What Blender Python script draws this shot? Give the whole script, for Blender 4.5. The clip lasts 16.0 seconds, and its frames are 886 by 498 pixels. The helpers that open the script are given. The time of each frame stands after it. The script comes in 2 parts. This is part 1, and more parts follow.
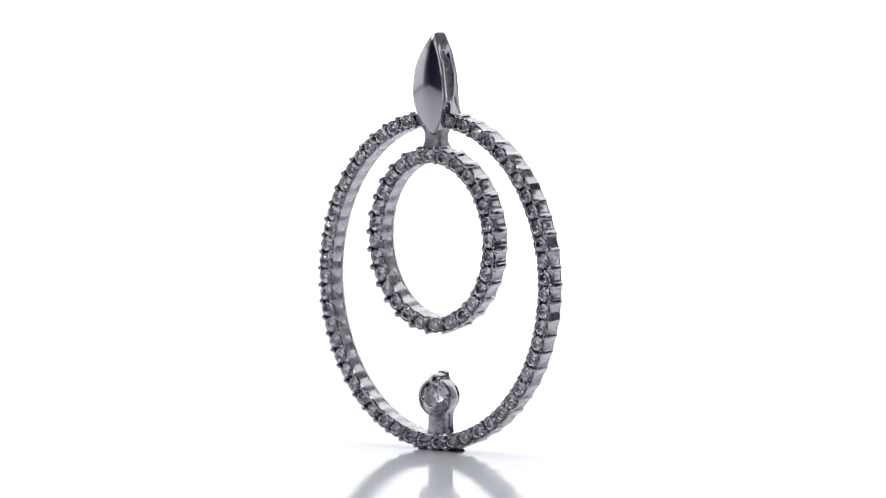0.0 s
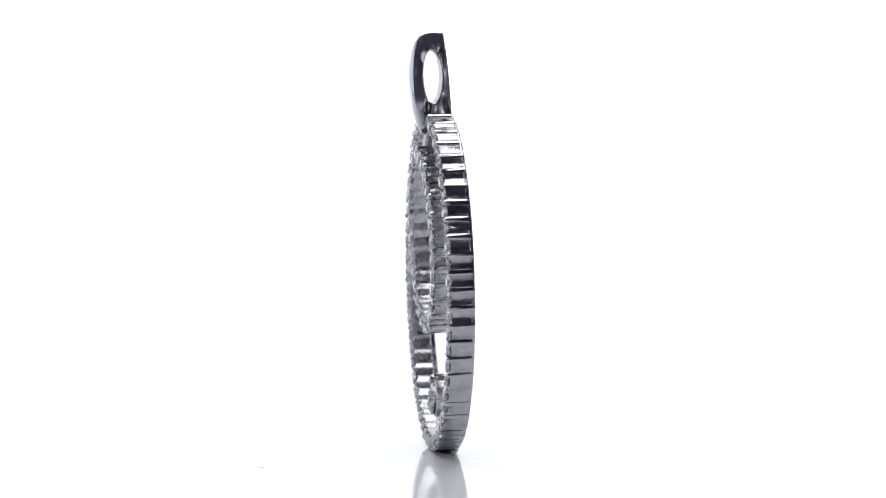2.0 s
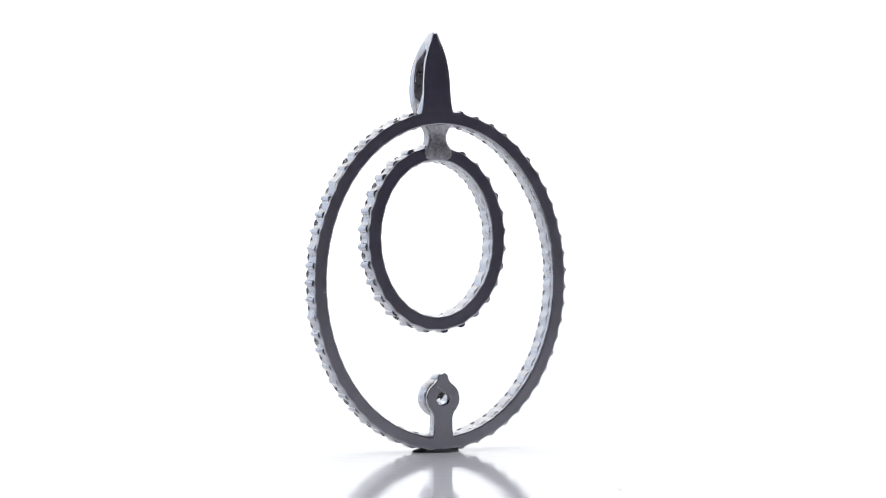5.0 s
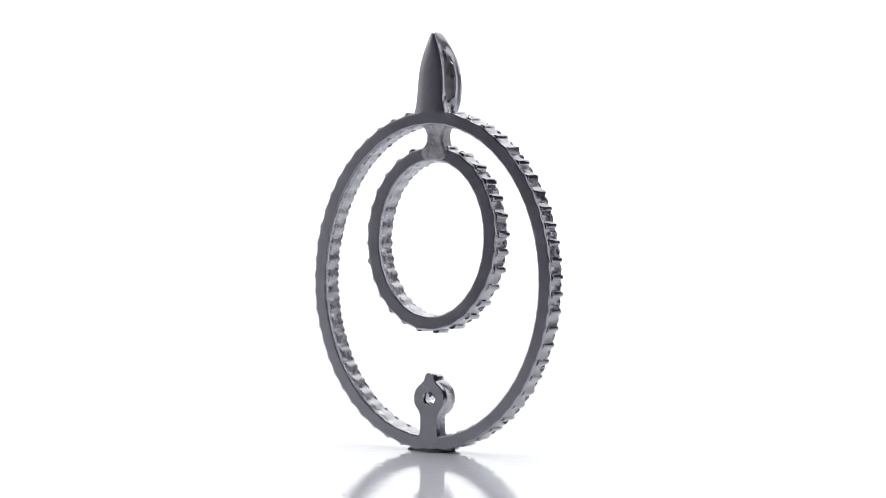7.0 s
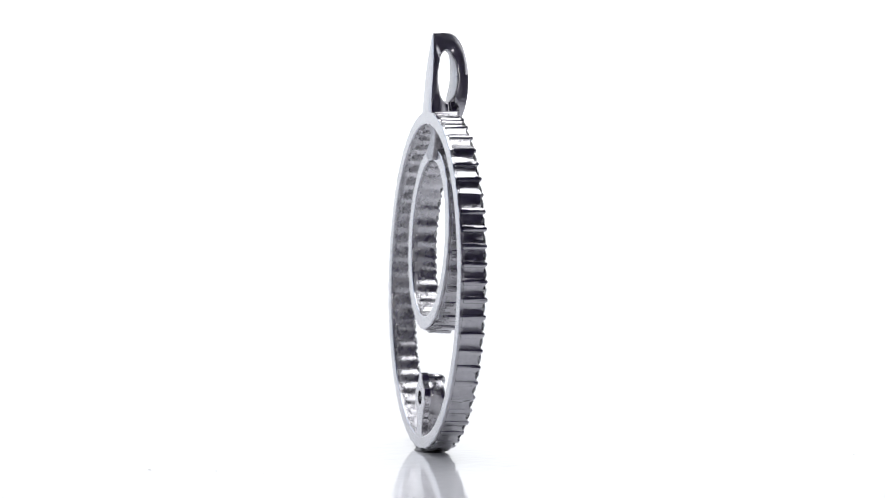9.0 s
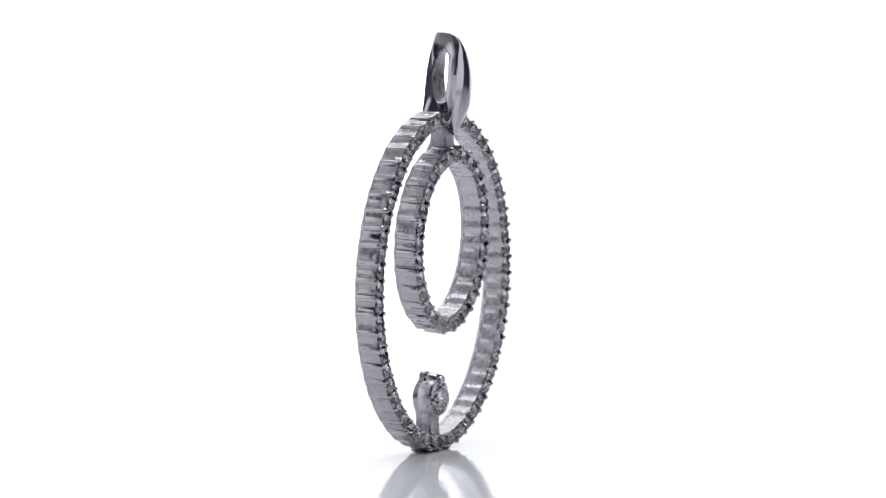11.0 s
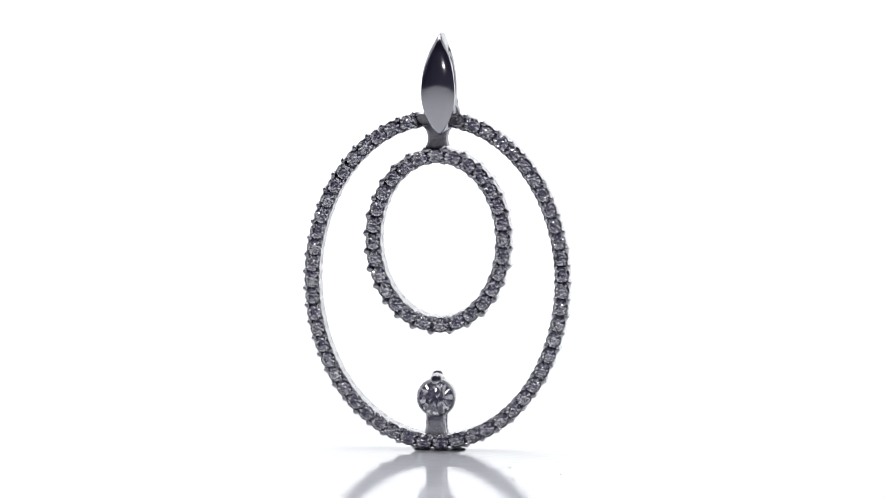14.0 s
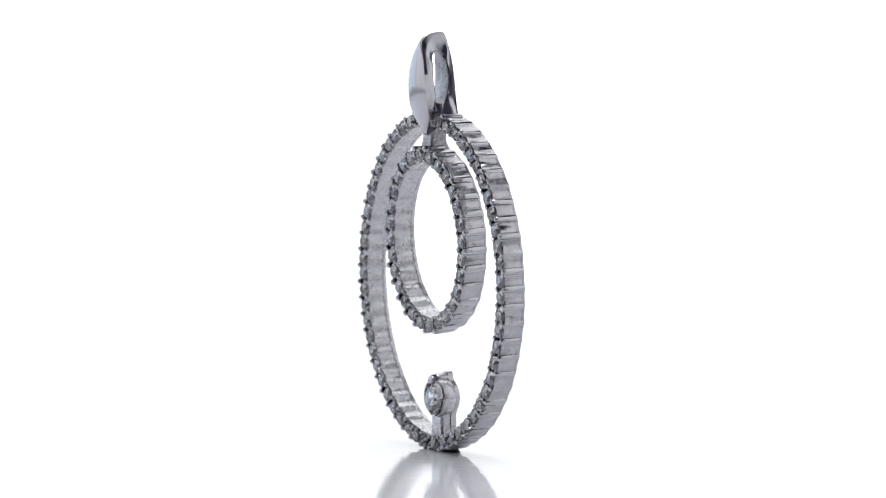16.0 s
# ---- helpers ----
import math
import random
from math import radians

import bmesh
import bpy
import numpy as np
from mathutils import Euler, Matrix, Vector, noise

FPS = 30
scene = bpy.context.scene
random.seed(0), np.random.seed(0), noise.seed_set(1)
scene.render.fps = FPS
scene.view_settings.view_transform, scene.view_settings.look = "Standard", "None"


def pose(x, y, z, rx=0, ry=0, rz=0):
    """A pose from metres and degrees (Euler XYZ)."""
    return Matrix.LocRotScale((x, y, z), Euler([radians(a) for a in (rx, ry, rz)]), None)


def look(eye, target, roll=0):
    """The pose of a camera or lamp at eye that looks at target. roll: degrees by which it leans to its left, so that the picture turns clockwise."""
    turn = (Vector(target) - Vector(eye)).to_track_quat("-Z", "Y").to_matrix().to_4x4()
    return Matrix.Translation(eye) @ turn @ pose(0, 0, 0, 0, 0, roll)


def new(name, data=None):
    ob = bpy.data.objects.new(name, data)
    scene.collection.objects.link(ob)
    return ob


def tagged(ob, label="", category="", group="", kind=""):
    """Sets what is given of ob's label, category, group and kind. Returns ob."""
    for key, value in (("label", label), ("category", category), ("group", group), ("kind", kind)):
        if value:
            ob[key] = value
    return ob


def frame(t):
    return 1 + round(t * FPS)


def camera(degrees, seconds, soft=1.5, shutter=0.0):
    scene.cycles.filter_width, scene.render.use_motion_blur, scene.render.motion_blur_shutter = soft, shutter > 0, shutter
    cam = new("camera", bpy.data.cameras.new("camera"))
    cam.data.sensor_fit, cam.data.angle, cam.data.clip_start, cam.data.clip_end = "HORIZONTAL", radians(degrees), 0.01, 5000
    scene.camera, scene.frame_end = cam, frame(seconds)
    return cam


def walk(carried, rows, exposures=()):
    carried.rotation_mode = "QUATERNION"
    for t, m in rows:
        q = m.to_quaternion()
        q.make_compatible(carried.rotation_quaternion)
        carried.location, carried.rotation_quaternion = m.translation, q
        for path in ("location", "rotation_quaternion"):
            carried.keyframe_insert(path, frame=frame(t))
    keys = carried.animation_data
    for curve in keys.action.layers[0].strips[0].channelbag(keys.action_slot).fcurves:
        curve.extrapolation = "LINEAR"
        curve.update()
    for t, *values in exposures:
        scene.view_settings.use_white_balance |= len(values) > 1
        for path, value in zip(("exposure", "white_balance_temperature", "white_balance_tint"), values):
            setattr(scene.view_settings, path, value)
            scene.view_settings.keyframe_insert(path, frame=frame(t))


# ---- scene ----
# A pendant about 30 mm high turns once in 14.91 s on a white turntable before a fixed close-up camera.
MM = 0.001
PERIOD, FACING = 14.91, 13.622      # seconds for one turn; a moment at which the pendant faces the camera
LEAN = 1.35                         # degrees by which the pendant leans forward

# ---- camera ----
cam = camera(17.82, 16.0, soft=1.0)
EYE = Vector((0.41 * MM, -200 * MM, 27.38 * MM))
TILT = radians(3.729)
VIEW = look(EYE, EYE + Vector((0, math.cos(TILT), -math.sin(TILT))), 0.25)
cam.data.dof.use_dof, cam.data.dof.focus_distance, cam.data.dof.aperture_fstop = True, 197 * MM, 46
walk(cam, [(0.0, VIEW), (16.0, VIEW)])

# ---- world and light ----
world = bpy.data.worlds.new("dim_room")
scene.world = world
world.use_nodes = True
world.node_tree.nodes["Background"].inputs[0].default_value = (0.035, 0.032, 0.056, 1)
world.node_tree.nodes["Background"].inputs[1].default_value = 1.0


def softbox(name, eye, target, size_x, size_y, watts, colour):
    data = bpy.data.lights.new(name, "AREA")
    data.shape, data.size, data.size_y, data.energy, data.color = "RECTANGLE", size_x, size_y, watts, colour
    ob = new(name, data)
    ob.matrix_world = look(eye, target)
    return ob


softbox("overhead_softbox_lamp", (0, 0.04, 0.345), (0, 0.04, 0), 0.26, 0.26, 0.72, (0.975, 0.98, 1.0))
softbox("west_softbox_lamp", (-0.196, -0.012, 0.072), (0, -0.012, 0.072), 0.16, 0.14, 0.044, (0.985, 0.985, 1.0))
softbox("west_rear_softbox_lamp", (-0.196, 0.150, 0.072), (0, 0.150, 0.072), 0.15, 0.14, 0.057, (0.60, 0.78, 1.0))
softbox("east_softbox_lamp", (0.196, -0.012, 0.112), (0, -0.012, 0.112), 0.16, 0.22, 0.064, (0.985, 0.985, 1.0))
softbox("small_lamp", (-0.006, -0.205, 0.076), (0, 0, 0.02), 0.008, 0.008, 0.014, (1.0, 0.98, 0.95))


# ---- materials ----
def material(name, base, rough, metal=0.0, grain=900.0, vary=0.06, rough_vary=0.08, bump=0.0, blotch=150.0, **extra):
    m = bpy.data.materials.new(name)
    m.use_nodes = True
    nt = m.node_tree
    n, link = nt.nodes, nt.links.new
    bsdf = n["Principled BSDF"]
    co = n.new("ShaderNodeTexCoord")
    fine, wide = n.new("ShaderNodeTexNoise"), n.new("ShaderNodeTexNoise")
    fine.inputs["Scale"].default_value, fine.inputs["Detail"].default_value = grain, 5
    wide.inputs["Scale"].default_value, wide.inputs["Detail"].default_value = blotch, 3
    link(co.outputs["Object"], fine.inputs["Vector"])
    link(co.outputs["Object"], wide.inputs["Vector"])
    both = n.new("ShaderNodeMath")
    both.operation = "MULTIPLY_ADD"
    both.inputs[1].default_value = 0.5
    half = n.new("ShaderNodeMath")
    half.operation = "MULTIPLY"
    half.inputs[1].default_value = 0.5
    link(wide.outputs["Fac"], half.inputs[0])
    link(fine.outputs["Fac"], both.inputs[0])
    link(half.outputs[0], both.inputs[2])
    ramp = n.new("ShaderNodeMapRange")
    ramp.inputs["From Min"].default_value, ramp.inputs["From Max"].default_value = 0.3, 0.7
    ramp.inputs["To Min"].default_value, ramp.inputs["To Max"].default_value = 1 - vary, 1 + vary
    link(both.outputs[0], ramp.inputs["Value"])
    mul = n.new("ShaderNodeVectorMath")
    mul.operation = "SCALE"
    mul.inputs[0].default_value = base
    link(ramp.outputs[0], mul.inputs["Scale"])
    link(mul.outputs[0], bsdf.inputs["Base Color"])
    rr = n.new("ShaderNodeMapRange")
    rr.inputs["From Min"].default_value, rr.inputs["From Max"].default_value = 0.3, 0.7
    rr.inputs["To Min"].default_value, rr.inputs["To Max"].default_value = max(0.0, rough - rough_vary), rough + rough_vary
    link(both.outputs[0], rr.inputs["Value"])
    link(rr.outputs[0], bsdf.inputs["Roughness"])
    bsdf.inputs["Metallic"].default_value = metal
    if bump:
        b = n.new("ShaderNodeBump")
        b.inputs["Strength"].default_value, b.inputs["Distance"].default_value = 1.0, bump
        link(both.outputs[0], b.inputs["Height"])
        link(b.outputs["Normal"], bsdf.inputs["Normal"])
    for key, value in extra.items():
        bsdf.inputs[key.replace("_", " ")].default_value = value
    return m


POLISHED = material("polished_white_gold", (0.44, 0.435, 0.455), 0.11, 1.0, 2500, 0.05, 0.05, 0.000004, 500)
BUFFED = material("buffed_white_gold", (0.45, 0.445, 0.465), 0.13, 1.0, 2500, 0.05, 0.05, 0.000004, 500)
SATIN = material("satin_white_gold", (0.46, 0.455, 0.48), 0.25, 1.0, 3000, 0.07, 0.03, 0.000003, 700)
WALL = material("scalloped_white_gold", (0.42, 0.415, 0.435), 0.19, 1.0, 2600, 0.16, 0.10, 0.00007, 900)
CAST = material("rough_cast_gold", (0.40, 0.39, 0.41), 0.40, 1.0, 4500, 0.40, 0.14, 0.00016, 1400)
INSIDE = material("unpolished_white_gold", (0.50, 0.495, 0.515), 0.28, 1.0, 3500, 0.16, 0.10, 0.00004, 700)
# Seat tone lifted above the wall's, to lighten the stones over it.
SEAT = material("stone_seat_white_gold", (0.49, 0.485, 0.51), 0.20, 1.0, 3000, 0.06, 0.08, 0.00001, 700)
PITTED = material("pitted_white_gold", (0.36, 0.355, 0.375), 0.32, 1.0, 2200, 0.35, 0.12, 0.00009, 900)
GEM = material("clear_diamond", (0.99, 0.985, 1.0), 0.0, 0.0, 900, 0.0, 0.0, IOR=2.30, Transmission_Weight=1.0)
ACRYLIC = material("white_gloss_acrylic", (0.755, 0.76, 0.79), 0.045, 0.0, 1000, 0.01, 0.025, 0.000030, 330, IOR=1.75)
BOARD = material("pale_board", (0.60, 0.60, 0.62), 0.6, 0.0, 400, 0.03, 0.1, 0.00002, 20)
ROOM = material("blue_grey_paint", (0.70, 0.65, 0.88), 0.8, 0.0, 60, 0.04, 0.08, 0.0, 4)
PUTTY = material("dark_wax", (0.05, 0.05, 0.055), 0.35, 0.0, 3000, 0.2, 0.1, 0.00003, 900)
DUST = material("grey_dust", (0.62, 0.61, 0.60), 0.8, 0.0, 4000, 0.3, 0.1)

# The backdrop's white is emission of its own; no lamp stands behind it.
GLOW = bpy.data.materials.new("glowing_white_panel")
GLOW.use_nodes = True
GLOW.node_tree.nodes["Principled BSDF"].inputs["Base Color"].default_value = (0.2, 0.2, 0.2, 1)
GLOW.node_tree.nodes["Principled BSDF"].inputs["Emission Color"].default_value = (0.965, 0.983, 1.0, 1)
GLOW.node_tree.nodes["Principled BSDF"].inputs["Emission Strength"].default_value = 1.28


# ---- mesh helpers (sizes in millimetres) ----
def mesh_of(name, bm, mats, smooth=True, crease=0.45):
    bmesh.ops.recalc_face_normals(bm, faces=bm.faces)
    bm.transform(Matrix.Scale(MM, 4))
    data = bpy.data.meshes.new(name)
    for f in bm.faces:
        f.smooth = smooth
    for e in bm.edges:
        e.smooth = not (len(e.link_faces) == 2 and e.calc_face_angle() > crease)
    bm.to_mesh(data)
    bm.free()
    for m in mats if isinstance(mats, (list, tuple)) else [mats]:
        data.materials.append(m)
    return data


def place(name, data, parent, m=None, label=""):
    ob = new(name, data)
    if parent:
        ob.parent = parent
    if m is not None:
        m = m.copy()
        m.translation = m.translation * MM
        ob.matrix_basis = m
    return tagged(ob, label)


def part(name, bm, mats, parent, label="", smooth=True, m=None, crease=0.45):
    return place(name, mesh_of(name, bm, mats, smooth, crease), parent, m, label)


def box(x0, x1, y0, y1, z0, z1, bevel=0.0):
    bm = bmesh.new()
    bmesh.ops.create_cube(bm, size=1)
    bm.transform(Matrix.Translation(((x0 + x1) / 2, (y0 + y1) / 2, (z0 + z1) / 2)) @ Matrix.Diagonal((x1 - x0, y1 - y0, z1 - z0, 1)))
    if bevel:
        bmesh.ops.bevel(bm, geom=bm.edges[:], offset=bevel, segments=3, profile=0.5, affect="EDGES")
    return bm


def grid_faces(bm, rows, closed_u, closed_v, mat_of=None):
    """Quads between rows of vertices; u runs along the rows, v within one."""
    nu, nv = len(rows), len(rows[0])
    for i in range(nu if closed_u else nu - 1):
        for j in range(nv if closed_v else nv - 1):
            a, b = rows[i], rows[(i + 1) % nu]
            f = bm.faces.new((a[j], a[(j + 1) % nv], b[(j + 1) % nv], b[j]))
            if mat_of:
                f.material_index = mat_of(j)


# ---- setting ----
def build_setting():
    tagged(part("table", box(-290, 290, -150, 262, -750, -8.2, 1.5), BOARD, None), "pale laminate plinth under the turntable", "table", kind="structure")
    tagged(part("backdrop", box(-252, 252, 250, 256, -8, 372), GLOW, None, smooth=False), "plain white panel behind the turntable, glowing by itself", "backdrop", kind="structure")
    for side, end in ((-1, 249), (1, 72)):
        x0, x1 = sorted((side * 200, side * 204))
        tagged(part("reflector_board", box(x0, x1, -112, end, -8.2, 360, 0.6), BOARD, None), "plain pale upright reflector board beside the turntable", "reflector board", "reflector boards", "structure")
    # unseen, added to close the set above
    tagged(part("top_board", box(-204, 204, -112, 249, 360, 364, 0.6), BOARD, None), "plain pale board laid over the reflector boards, unseen", "top board", kind="structure")
    # plain dim room around the set, unseen, added for what the metal reflects
    for name, b in (("wall_north", (-1300, 1300, 1200, 1210, -750, 1700)), ("wall_south", (-1300, 1300, -1210, -1200, -750, 1700)),
                    ("wall_east", (1300, 1310, -1200, 1200, -750, 1700)), ("wall_west", (-1310, -1300, -1200, 1200, -750, 1700))):
        tagged(part(name, box(*b), ROOM, None, smooth=False), "plain pale blue-grey painted room wall, unseen", "wall", kind="structure")
    tagged(part("floor", box(-1310, 1310, -1210, 1210, -760, -750), ROOM, None, smooth=False), "plain pale blue-grey room floor, unseen", "floor", kind="structure")
    tagged(part("ceiling", box(-1310, 1310, -1210, 1210, 1700, 1710), ROOM, None, smooth=False), "plain pale blue-grey room ceiling, unseen", "ceiling", kind="structure")


def build_turntable():
    bm = bmesh.new()
    rim = [(0, 0), (150, 0), (154.2, 0), (154.8, -0.25), (155, -0.8), (155, -7.4), (154.5, -8), (0, -8)]
    rows = []
    for i in range(128):
        a = 2 * math.pi * i / 128
        rows.append([bm.verts.new((r * math.cos(a), r * math.sin(a), z)) for r, z in rim[1:-1]])
    grid_faces(bm, rows, True, False)
    bm.faces.new([r[0] for r in rows])
    bm.faces.new([r[-1] for r in reversed(rows)])
    return tagged(part("turntable", bm, ACRYLIC, None, smooth=False), "round glossy white acrylic turntable, slowly turning", "turntable")


# ---- pendant ----
def oval(a, b, count, phase, fine=7200):
    """Points at even steps along an ellipse: a function of the step (from the bottom, anticlockwise seen from the front) that gives place and outward normal."""
    ang = np.linspace(-math.pi / 2, 1.5 * math.pi, fine + 1)
    xs, zs = a * np.cos(ang), b * np.sin(ang)
    way = np.concatenate([[0], np.cumsum(np.hypot(np.diff(xs), np.diff(zs)))])

    def at(step):
        s = ((step + phase) / count % 1.0) * way[-1]
        t = float(np.interp(s, way, ang))
        n = Vector((math.cos(t) / a, 0, math.sin(t) / b)).normalized()
        return Vector((a * math.cos(t), 0, b * math.sin(t))), n
    return at


def ring_body(at, count, outer, inner, front, back, wave, per=12):
    bm = bmesh.new()
    rear = outer + 0.01
    profile = [(outer, front + 0.08, 1), (outer - 0.05, front, 0.5), (0.33, front + 0.02, 0), (0.26, front + 0.62, 0),
               (-0.26, front + 0.62, 0), (-0.36, front + 0.02, 0), (-inner + 0.05, front, -0.45), (-inner, front + 0.08, -0.6),
               (-inner, back - 0.44, -0.55), (-inner + 0.04, back - 0.36, -0.35), (-inner + 0.04, back - 0.33, -0.3), (-inner, back - 0.28, -0.2),
               (-inner, back - 0.10, -0.1), (-inner + 0.03, back - 0.03, -0.1), (-inner + 0.10, back, -0.1), (-inner + 0.13, back, -0.1), (rear - 0.13, back, 0.4), (rear - 0.10, back, 0.4), (rear - 0.03, back - 0.03, 0.45),
               (rear, back - 0.10, 0.45), (rear, back - 0.20, 0.45), (rear - 0.012, back - 0.22, 0.45), (rear - 0.012, back - 0.25, 0.55), (rear, back - 0.28, 0.75)]
    rows = []
    rng = random.Random(count * 7)
    uneven = [rng.uniform(0.6, 1.3) for _ in range(count)]
    for i in range(count * per):
        step = i / per
        p, n = at(step)
        ridge = (1 - 2 * abs(step % 1.0 - 0.5)) ** 1.5
        soft_ridge = 0.5 - 0.5 * math.cos(2 * math.pi * step)
        swell = wave * ridge * uneven[int(step) % count] + 0.035 * math.sin(step * 2.3) * math.sin(step * 0.71)
        rise = 0.17 * ridge
        rows.append([bm.verts.new(p + n * (o + (swell if k > 0 else wave * soft_ridge) * k) + Vector((0, y - (rise if y < front + 0.3 else 0), 0))) for o, y, k in profile])
    grid_faces(bm, rows, True, True, lambda j: 1 if 12 < j < 18 else 2 if 6 < j < 12 else 3 if 1 < j < 5 else 0)
    bm.normal_update()
    return bm


def prong_mesh(name, radius, y_back, y_front, wide=1.5, sides=10):
    bm = bmesh.new()
    rows = []
    for y, r, w in ((y_back, 0.80, wide), (y_back - 0.06, 0.88, wide), (y_front + 0.36, 0.90, wide), (y_front + 0.21, 1.0, 1.1), (y_front + 0.09, 0.90, 1.1), (y_front + 0.025, 0.58, 1.1)):
        rows.append([bm.verts.new((radius * w * r * math.cos(2 * math.pi * k / sides), y, radius * r * math.sin(2 * math.pi * k / sides))) for k in range(sides)])
    grid_faces(bm, rows, False, True)
    bm.faces.new(rows[0][::-1])
    tip = bm.verts.new((0, y_front, 0))
    for k in range(sides):
        bm.faces.new((rows[-1][k], rows[-1][(k + 1) % sides], tip))
    return mesh_of(name, bm, POLISHED)


def brilliant(name, radius):
    """A round cut stone, table towards -y, girdle in the plane y = 0."""
    bm = bmesh.new()
    put = lambda r, ang, y: bm.verts.new((radius * r * math.cos(math.radians(ang)), radius * y, radius * r * math.sin(math.radians(ang))))
    T = [put(0.56, 45 * k, -0.32) for k in range(8)]
    U = [put(0.79, 45 * k + 22.5, -0.175) for k in range(8)]
    G = [put(1.0, 22.5 * k, 0.0) for k in range(16)]
    H = [put(1.0, 22.5 * k, 0.05) for k in range(16)]
    P = [put(0.30, 45 * k + 22.5, 0.66) for k in range(8)]
    C = bm.verts.new((0, radius * 0.90, 0))
    bm.faces.new(T)
    for k in range(8):
        n = (k + 1) % 8
        g0, g1, g2 = 2 * k, 2 * k + 1, (2 * k + 2) % 16
        bm.faces.new((T[k], U[k], T[n]))
        bm.faces.new((T[k], U[k - 1], G[g0], U[k]))
        bm.faces.new((U[k], G[g0], G[g1]))
        bm.faces.new((U[k], G[g1], G[g2]))
        bm.faces.new((H[g0], P[k], H[g1]))
        bm.faces.new((H[g1], P[k], H[g2]))
        bm.faces.new((C, P[k], H[g0], P[k - 1]))
    for k in range(16):
        bm.faces.new((G[k], H[k], H[(k + 1) % 16], G[(k + 1) % 16]))
    return mesh_of(name, bm, GEM, smooth=False)


def set_ring(ring, at, count, girdle, stone, outer_prong, inner_prong, out_at, in_at, skip):
    rng = random.Random(count)
    for i in range(count):
        p, n = at(i)
        t = Vector((0, 1, 0)).cross(n)
        if not skip(p):
            spin = rng.uniform(0, 45)
            m = Matrix.Translation(p + Vector((0, girdle + rng.uniform(-0.02, 0.02), 0))) @ pose(0, 0, 0, rng.uniform(-8, 6), 0, rng.uniform(-7, 7)) @ pose(0, 0, 0, 0, spin, 0)
            place("stone", stone, ring, m)
        p, n = at(i + 0.5)
        t = n.cross(Vector((0, 1, 0)))
        turn = Matrix((t, (0, 1, 0), n)).transposed().to_4x4()
        if not skip(p):
            place("prong", outer_prong, ring, Matrix.Translation(p + n * (out_at + rng.uniform(-0.02, 0.02)) + Vector((0, rng.uniform(-0.03, 0.03), 0))) @ turn)
            place("prong", inner_prong, ring, Matrix.Translation(p + n * (in_at + rng.uniform(-0.02, 0.02)) + Vector((0, rng.uniform(-0.03, 0.03), 0))) @ turn)


OUT_A, OUT_B, OUT_Z, OUT_N = 8.96, 11.50, 12.11, 55
INN_A, INN_B, INN_Z, INN_N = 4.65, 6.02, 15.04, 28
LIP, REAR, GIRDLE = -0.25, 1.42, -0.31


def build_rings(pendant):
    small = brilliant("stone", 0.55)
    # outer ring
    at = oval(OUT_A, OUT_B, OUT_N, 0.27)
    ring = part("outer_ring", ring_body(at, OUT_N, 0.45, 0.46, LIP, REAR, 0.18), [WALL, SATIN, INSIDE, SEAT], pendant, "oval white gold band with scalloped wall",
                m=Matrix.Translation((0.03, 0, OUT_Z)), crease=0.5)
    set_ring(ring, at, OUT_N, GIRDLE, small, prong_mesh("prong", 0.185, REAR - 0.20, LIP - 0.25), prong_mesh("prong", 0.15, REAR - 0.30, LIP - 0.23), 0.47, -0.38,
             lambda p: p.z > 10.5 and abs(p.x) < 1.0)
    # inner ring, tipped a little further forward
    at = oval(INN_A, INN_B, INN_N, 0.116)
    ring = part("inner_ring", ring_body(at, INN_N, 0.45, 0.49, LIP, REAR + 0.08, 0.20), [WALL, SATIN, INSIDE, SEAT], pendant, "small oval white gold band hung within the outer one",
                m=Matrix.Translation((0.21, -0.42, INN_Z)) @ pose(0, 0, 0, 1.8, 0, 0), crease=0.5)
    set_ring(ring, at, INN_N, GIRDLE, small, prong_mesh("prong", 0.22, REAR - 0.20, LIP - 0.25), prong_mesh("prong", 0.15, REAR - 0.30, LIP - 0.23), 0.51, -0.38, lambda p: False)


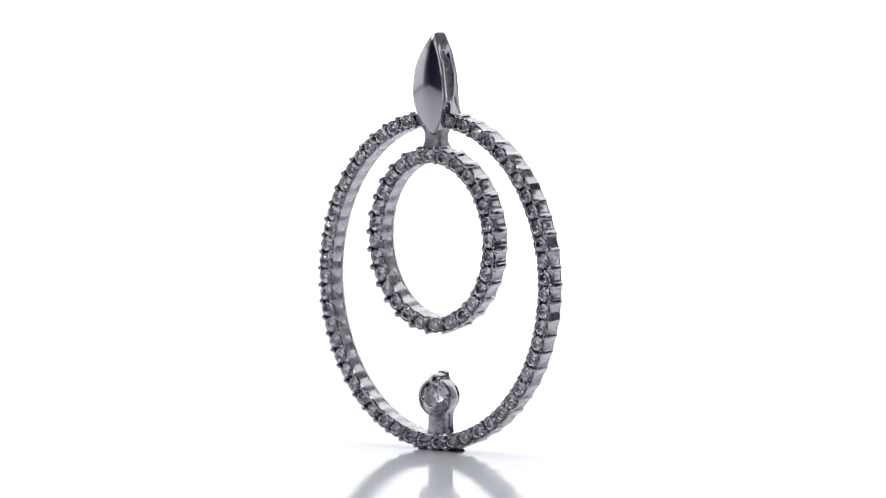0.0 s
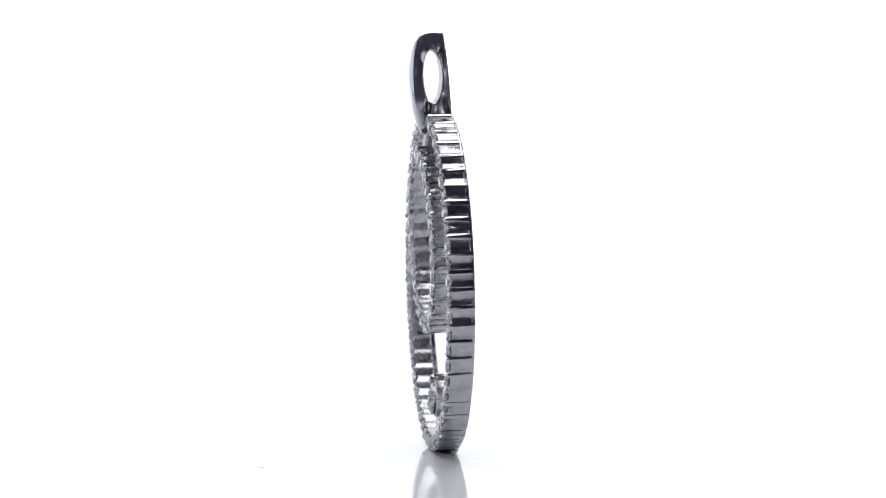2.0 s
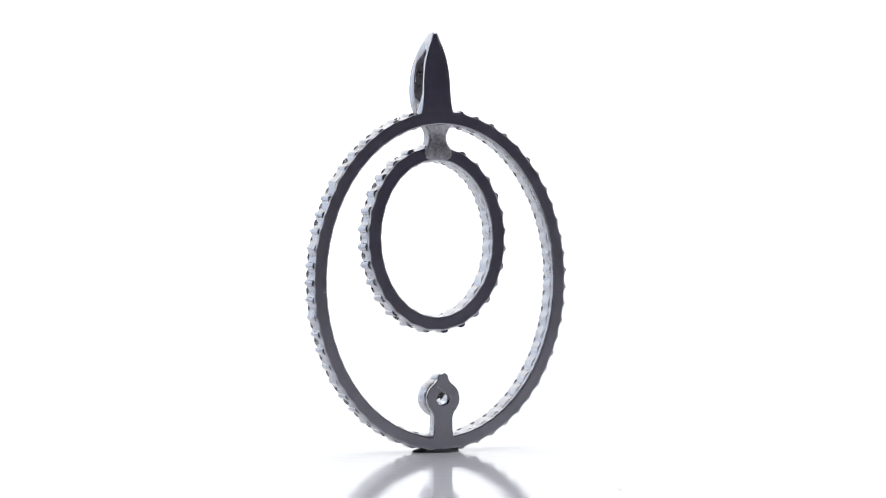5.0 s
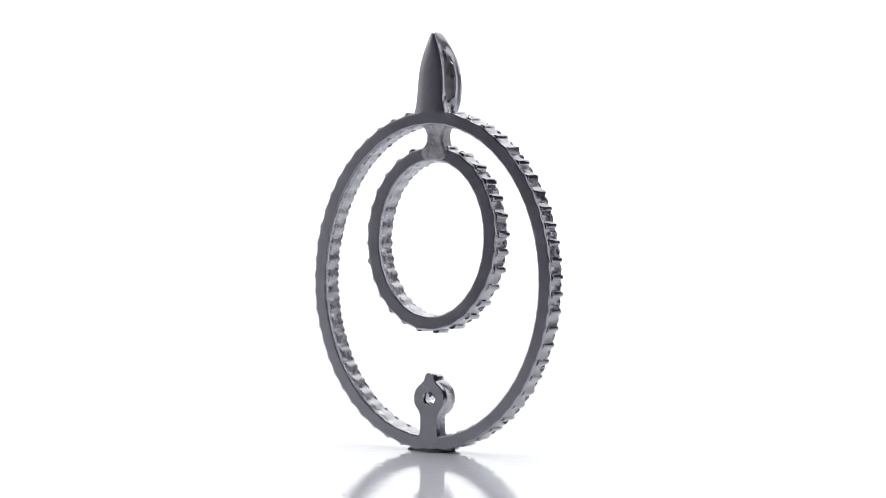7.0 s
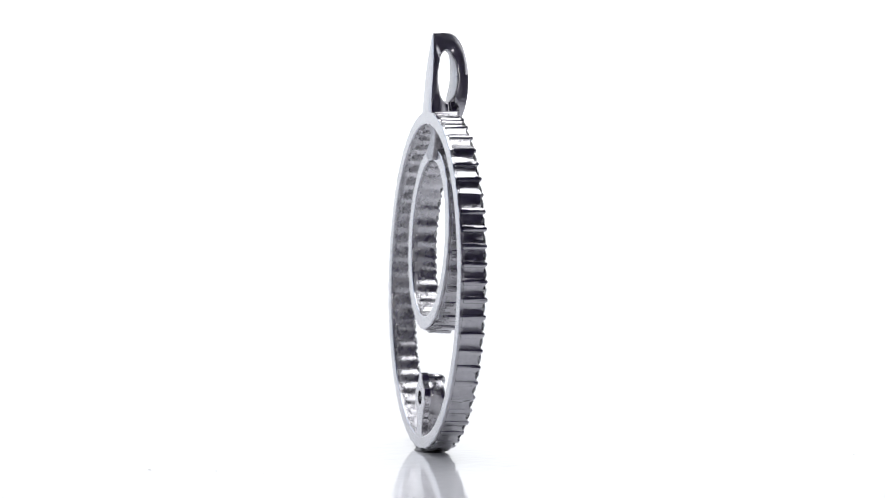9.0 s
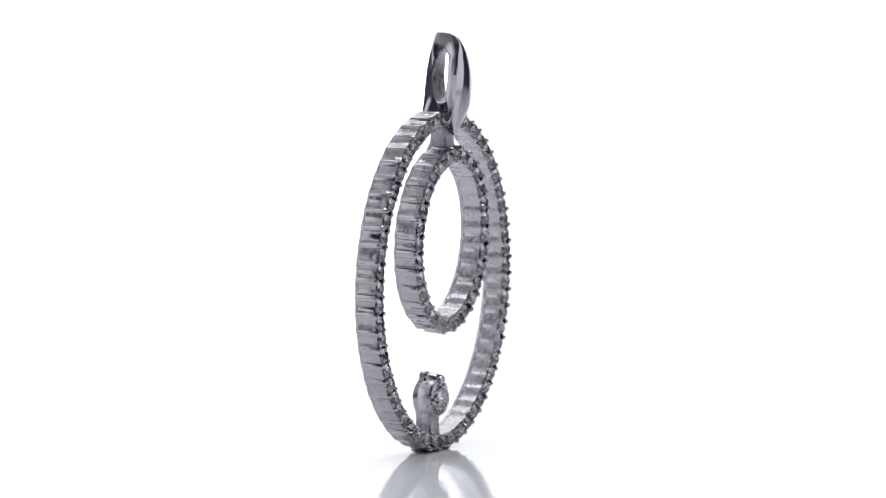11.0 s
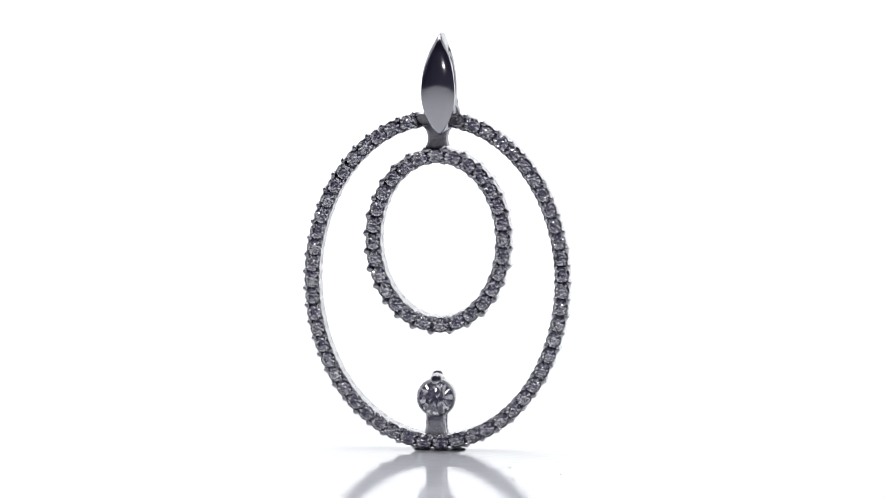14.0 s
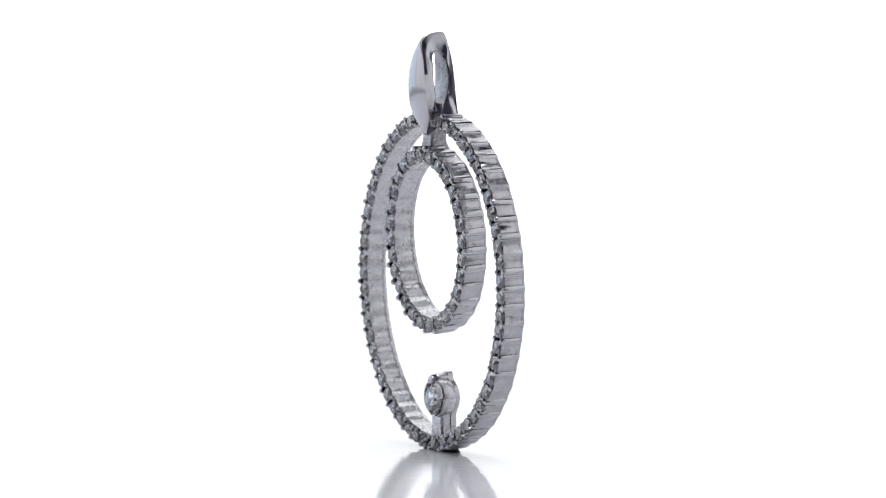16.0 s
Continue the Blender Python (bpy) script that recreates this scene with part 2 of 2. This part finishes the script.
def build_bail(pendant):
    """A leaf-shaped loop: a closed band round a long eye, domed in front and flat behind."""
    mid = Vector((0.10, 26.55))
    eye_y, eye_z = 0.68, 1.84
    curve = [Vector(p) for p in ((-0.35, 22.6), (-0.62, 22.4), (-1.08, 23.5), (-1.38, 24.8), (-1.52, 26.2), (-1.44, 27.5), (-1.12, 28.75), (-0.55, 29.5), (0.30, 29.70), (0.98, 29.68))]
    dense = []
    for k in range(1, len(curve) - 2):
        a, b, c, d = curve[k - 1:k + 3]
        for i in range(12):
            t = i / 12
            dense.append(0.5 * (2 * b + (c - a) * t + (2 * a - 5 * b + 4 * c - d) * t * t + (3 * b - a - 3 * c + d) * t ** 3))
    straight = [Vector(p) for p in ((0.30, 29.70), (0.96, 29.68), (1.06, 29.5), (1.37, 24.3), (1.33, 23.25), (1.10, 23.1), (0.3, 23.1), (-0.35, 22.5))]
    for a, b in zip(straight, straight[1:]):
        dense += [a.lerp(b, i / 20) for i in range(20)]
    polar = sorted((math.atan2(-(p.x - mid.x), -(p.y - mid.y)) % (2 * math.pi), (p - mid).length) for p in dense)
    angs, rads = np.array([p[0] for p in polar]), np.array([p[1] for p in polar])
    angs = np.concatenate([angs - 2 * math.pi, angs, angs + 2 * math.pi])
    rads = np.tile(rads, 3)
    leaf = ([22.3, 22.85, 23.7, 24.5, 25.3, 27.0, 28.0, 28.6, 29.2, 29.6], [0.10, 0.48, 0.92, 1.16, 1.21, 1.07, 0.82, 0.58, 0.28, 0.06])
    plate = ([23.0, 23.6, 24.1, 24.5, 25.0, 26.4, 27.4, 28.4, 29.1, 29.6], [1.5, 1.28, 1.13, 1.04, 1.0, 0.97, 0.86, 0.62, 0.36, 0.10])
    spread = lambda z: 0.12 + 0.58 * min(1.0, max(0.0, (z - 23.6) / 1.4))
    table = lambda z, xy: sum(float(np.interp(z + e * spread(z), *xy)) for e in (-1, -0.75, -0.5, -0.25, 0, 0.25, 0.5, 0.75, 1)) / 9
    across = [-1.0, -0.97, -0.9, -0.78, -0.62, -0.45, -0.28, -0.12, 0.0, 0.12, 0.28, 0.45, 0.62, 0.78, 0.9, 0.97, 1.0]
    bm = bmesh.new()
    rows, steps = [], 160
    for i in range(steps):
        th = 2 * math.pi * i / steps
        d = Vector((-math.sin(th), -math.cos(th)))        # (y, z); starts straight down, goes forward
        r_out = float(np.mean([np.interp(th + e, angs, rads) for e in (-0.02, 0, 0.02)]))
        r_in = 1 / math.hypot(d.x / eye_y, d.y / eye_z)
        r_out = max(r_out, r_in + 0.22)
        po = mid + d * r_out
        front = 0.5 + 0.5 * math.tanh(-(po.x - mid.x) * 2.2)
        w_out = front * table(po.y, leaf) + (1 - front) * table(po.y, plate)
        pi_ = mid + d * r_in
        w_in = max(0.25, 0.96 * (front * table(pi_.y, leaf) + (1 - front) * table(pi_.y, plate)))
        w_in = min(w_in, w_out * 1.0 + 0.3, 1.12)
        dome = 0.46 * front + 0.06 * (1 - front)
        row = []
        thick = r_out - r_in
        dome = min(dome, 0.19 / thick)
        span = lambda k: max(w_out * 0.9, 0.97 * (front * table((mid + d * (r_in + thick * k)).y, leaf) + (1 - front) * table((mid + d * (r_in + thick * k)).y, plate)))
        for u in across:
            q = mid + d * (r_in + thick * (1 - dome * abs(u) ** 2.6))
            row.append(bm.verts.new((w_out * u, q.x, q.y)))
        full = min(1.0, max(0.0, (thick - 0.75) / 0.5))
        side = []
        for k_full, k_thin, mix in (((1 - dome) * 0.85, 0.34, 0.7), ((1 - dome) * 0.55, 0.25, 0.4)):
            k = k_full * full + k_thin * (1 - full)
            side.append((span(k) * full + (w_out * mix + w_in * (1 - mix)) * (1 - full), k))
        for w, k in side:
            q = mid + d * (r_in + thick * k)
            row.append(bm.verts.new((w, q.x, q.y)))
        for u, k in ((1.0, 0.10), (0.96, 0.02), (0.85, 0.0), (0.0, 0.0), (-0.85, 0.0), (-0.96, 0.02), (-1.0, 0.10)):
            q = mid + d * (r_in + thick * k)
            row.append(bm.verts.new((w_in * u, q.x, q.y)))
        for w, k in reversed(side):
            q = mid + d * (r_in + thick * k)
            row.append(bm.verts.new((-w, q.x, q.y)))
        rows.append(row)
    grid_faces(bm, rows, True, True, lambda j: 2 if 20 <= j <= 23 else 0)
    for f in bm.faces:
        f.normal_update()
        if f.material_index == 2:
            continue
        f.material_index = 1 if (f.normal.y > 0.9 and f.calc_center_median().y > 0.9) or abs(f.normal.x) > 0.8 else 0
    part("bail", bm, [BUFFED, SATIN, PITTED], pendant, "polished leaf-shaped bail with a long eye", m=Matrix.Translation((0.29, 0.06, 0)), crease=1.2)


def build_strut(pendant):
    bm = bmesh.new()
    rows = []
    for z, w, y0, y1 in ((23.9, 1.60, -0.02, 1.20), (23.45, 1.50, -0.08, 1.20), (23.2, 1.24, -0.12, 1.16), (23.0, 0.98, -0.20, 1.06), (22.75, 0.78, -0.25, 0.98), (22.4, 0.66, -0.32, 0.94),
                         (22.0, 0.66, -0.40, 0.96), (21.7, 0.76, -0.42, 1.02), (21.4, 0.96, -0.36, 1.10), (21.1, 1.00, -0.20, 1.15), (20.85, 0.92, 0.02, 1.15), (20.68, 0.72, 0.10, 1.10)):
        sect = [(-w, y0 + 0.15), (-w + 0.15, y0), (w - 0.15, y0), (w, y0 + 0.15), (w, y1 - 0.15), (w - 0.15, y1), (-w + 0.15, y1), (-w, y1 - 0.15)]
        rows.append([bm.verts.new((x, y, z)) for x, y in sect])
    grid_faces(bm, rows, False, True)
    bm.faces.new(rows[0])
    bm.faces.new(rows[-1][::-1])
    part("connecting_strut", bm, CAST, pendant, "rough cast strut between the two ovals", m=Matrix.Translation((0.08, 0, 0)))


def build_solitaire(pendant):
    """A stone in a round cup on a short stem, with a small hole at the back."""
    bm = bmesh.new()
    rows = []
    sect = [(1.20, -0.16), (1.30, -0.20), (1.38, -0.12), (1.39, 0.25), (1.36, 0.60), (1.31, 0.78), (1.28, 0.86), (1.20, 0.90), (0.56, 0.92), (0.46, 0.87), (1.15, 0.08)]
    for i in range(48):
        a = 2 * math.pi * i / 48
        rows.append([bm.verts.new((r * math.cos(a), y, r * math.sin(a))) for r, y in sect])
    grid_faces(bm, rows, True, True)
    cup = part("stone_cup", bm, INSIDE, pendant, "round polished cup holding one large stone", m=Matrix.Translation((-0.02, 0.12, 3.76)))
    place("large_stone", brilliant("large_stone", 1.25), cup, Matrix.Translation((0, -0.14, 0)) @ pose(0, 0, 0, -9, 0, -6) @ pose(0, 0, 0, 0, 11, 0), "large round brilliant clear stone")
    # claw over the top of the cup, bent down in front
    bm = bmesh.new()
    rows = []
    for y, z, r in ((1.0, 1.40, 0.40), (0.6, 1.41, 0.41), (0.0, 1.40, 0.41), (-0.25, 1.37, 0.40), (-0.42, 1.30, 0.35), (-0.50, 1.23, 0.25), (-0.53, 1.20, 0.10)):
        rows.append([bm.verts.new((r * math.cos(2 * math.pi * k / 14), y, z + 0.8 * r * math.sin(2 * math.pi * k / 14))) for k in range(14)])
    grid_faces(bm, rows, False, True)
    bm.faces.new(rows[0])
    bm.faces.new(rows[-1][::-1])
    part("claw", bm, BUFFED, cup)
    # keyhole-shaped plate at the back, with a round hole
    half = [(0.0, -3.35), (1.25, -3.25), (1.0, -2.95), (0.80, -2.7), (0.72, -2.4), (0.70, -2.0), (0.70, -1.5), (0.72, -1.25), (0.80, -1.05)]
    half += [(1.24 * math.cos(a), 1.24 * math.sin(a)) for a in (radians(d) for d in range(-45, 61, 7))]
    half += [(0.48, 1.24), (0.41, 1.36), (0.39, 1.54), (0.34, 1.69), (0.23, 1.78), (0.10, 1.82), (0.0, 1.82)]
    rim = half + [(-x, z) for x, z in half[-2:0:-1]]
    count, seam = len(rim), len(half) - 1
    inset = []
    for k in range(count):
        (x0, z0), (x1, z1) = rim[k - 1], rim[(k + 1) % count]
        n = Vector((-(z1 - z0), x1 - x0)).normalized() * 0.055
        inset.append((rim[k][0] + n.x, rim[k][1] + n.y))
    bm = bmesh.new()
    layer = lambda pts, y: [bm.verts.new((x, y, z)) for x, z in pts]
    outer = [layer(rim, 0.94), layer(rim, REAR - 0.05), layer(inset, REAR + 0.004)]
    ring = [(0.50 * math.sin(2 * math.pi * k / 32), -0.50 * math.cos(2 * math.pi * k / 32)) for k in range(32)]
    hole = [layer(ring, 0.94), layer(ring, REAR + 0.004)]
    grid_faces(bm, outer, False, True)
    grid_faces(bm, hole, False, True)
    for o, h in ((outer[0], hole[0]), (outer[2], hole[1])):
        for f in (bm.faces.new(o[:seam + 1] + h[16::-1]), bm.faces.new(o[seam:] + o[:1] + h[:1] + h[:15:-1])):
            f.material_index = 1
    part("back_plate", bm, [POLISHED, SATIN], pendant, "keyhole-shaped back plate with a round hole", m=Matrix.Translation((-0.05, 0, 3.76)))
    bm = bmesh.new()
    rows = []
    for z, w, y0 in ((0.75, 1.0, 0.10), (1.0, 0.84, 0.10), (1.4, 0.72, 0.12), (2.0, 0.68, 0.12), (2.5, 0.70, 0.15), (2.9, 0.80, 0.30)):
        sect = [(-w, y0 + 0.2), (-w * 0.8, y0 + 0.05), (0, y0), (w * 0.8, y0 + 0.05), (w, y0 + 0.2), (w, 0.90), (w - 0.08, 0.97), (-w + 0.08, 0.97), (-w, 0.90)]
        rows.append([bm.verts.new((x - 0.10, y, z)) for x, y in sect])
    grid_faces(bm, rows, False, True)
    bm.faces.new(rows[0])
    bm.faces.new(rows[-1][::-1])
    part("stem", bm, INSIDE, pendant, "short stem under the cup")


def build_pendant():
    pendant = new("pendant")
    build_rings(pendant)
    build_bail(pendant)
    build_strut(pendant)
    build_solitaire(pendant)
    return tagged(pendant, "white gold double oval pendant set with small clear stones", "pendant")


def build_dust():
    """Specks and short fibres lying on the turntable."""
    rng = random.Random(5)
    bm = bmesh.new()
    spots = [(7.2, -13.2, 0.22), (6.3, -7.9, 0.16), (-8.6, 14.5, 0.20), (3.6, -26.4, 0.18), (-9.7, -27.9, 0.16), (-2.0, 16.5, 0.14), (-6.4, 17.3, 0.16),
             (-4.8, 21.5, 0.24), (1.7, 28.3, 0.16), (10.2, -5.0, 0.16), (10.1, -10.5, 0.18), (5.0, -8.8, 0.10), (7.9, -10.6, 0.12), (-22.0, 9.0, 0.12), (18.0, 15.0, 0.12)]
    for x, y, size in spots:
        made = bmesh.ops.create_icosphere(bm, subdivisions=1, radius=1.0)["verts"]
        for v in made:
            v.co *= rng.uniform(0.75, 1.2)
        m = Matrix.Translation((x, y, size * 0.12)) @ pose(0, 0, 0, 0, 0, rng.uniform(0, 180)) @ Matrix.Diagonal((size * 0.6, size * 0.3, size * 0.10, 1))
        bmesh.ops.transform(bm, matrix=m, verts=made)
    return tagged(part("dust", bm, DUST, None), "grey dust specks scattered over the turntable", "dust", kind="stuff")


def blob(rx, ry, h, seed, seg=28):
    rng = random.Random(seed)
    bm = bmesh.new()
    wob = [1 + 0.12 * math.sin(2 * math.pi * k / seg * 3 + seed) + rng.uniform(-0.05, 0.05) for k in range(seg)]
    rows = []
    for f, z in ((1.0, 0.0), (0.93, 0.55), (0.75, 0.9), (0.4, 1.0)):
        rows.append([bm.verts.new((rx * f * wob[k] * math.cos(2 * math.pi * k / seg), ry * f * wob[k] * math.sin(2 * math.pi * k / seg), h * z)) for k in range(seg)])
    grid_faces(bm, rows, False, True)
    bm.faces.new(rows[-1])
    bm.faces.new(rows[0][::-1])
    return bm


def build_putty():
    ob = part("wax_dab", blob(1.75, 1.02, 0.22, 2), PUTTY, None, m=Matrix.Translation((0.05, 0.55, 0)))
    return tagged(ob, "small dark dab of wax under the pendant", "wax dab")


# ---- motion ----
def turn_at(t):
    """Degrees of turn; the drive runs a little faster on one half of its round than on the other."""
    s = 2 * math.pi * (t - FACING) / PERIOD
    return math.degrees(-s + 0.0212 * math.sin(s) + 0.0732 * (math.cos(s) - 1) + 0.0148 * math.sin(2 * s) - 0.0082 * (math.cos(2 * s) - 1))


def motions():
    times = [i * 0.25 for i in range(65)]
    walk(pendant, [(t, pose(0, 0, 0, 0, 0, turn_at(t)) @ pose(0, -0.08 * MM, 0, LEAN, 0, 0)) for t in times])
    walk(turntable, [(t, pose(0, 0, 0, 0, 0, turn_at(t))) for t in times])
    walk(dust, [(t, pose(0, 0, 0, 0, 0, turn_at(t))) for t in times])
    walk(wax_dab, [(t, pose(0, 0, 0, 0, 0, turn_at(t)) @ WAX) for t in times])


build_setting()
turntable = build_turntable()
pendant = build_pendant()
dust = build_dust()
wax_dab = build_putty()
WAX = wax_dab.matrix_basis.copy()
motions()
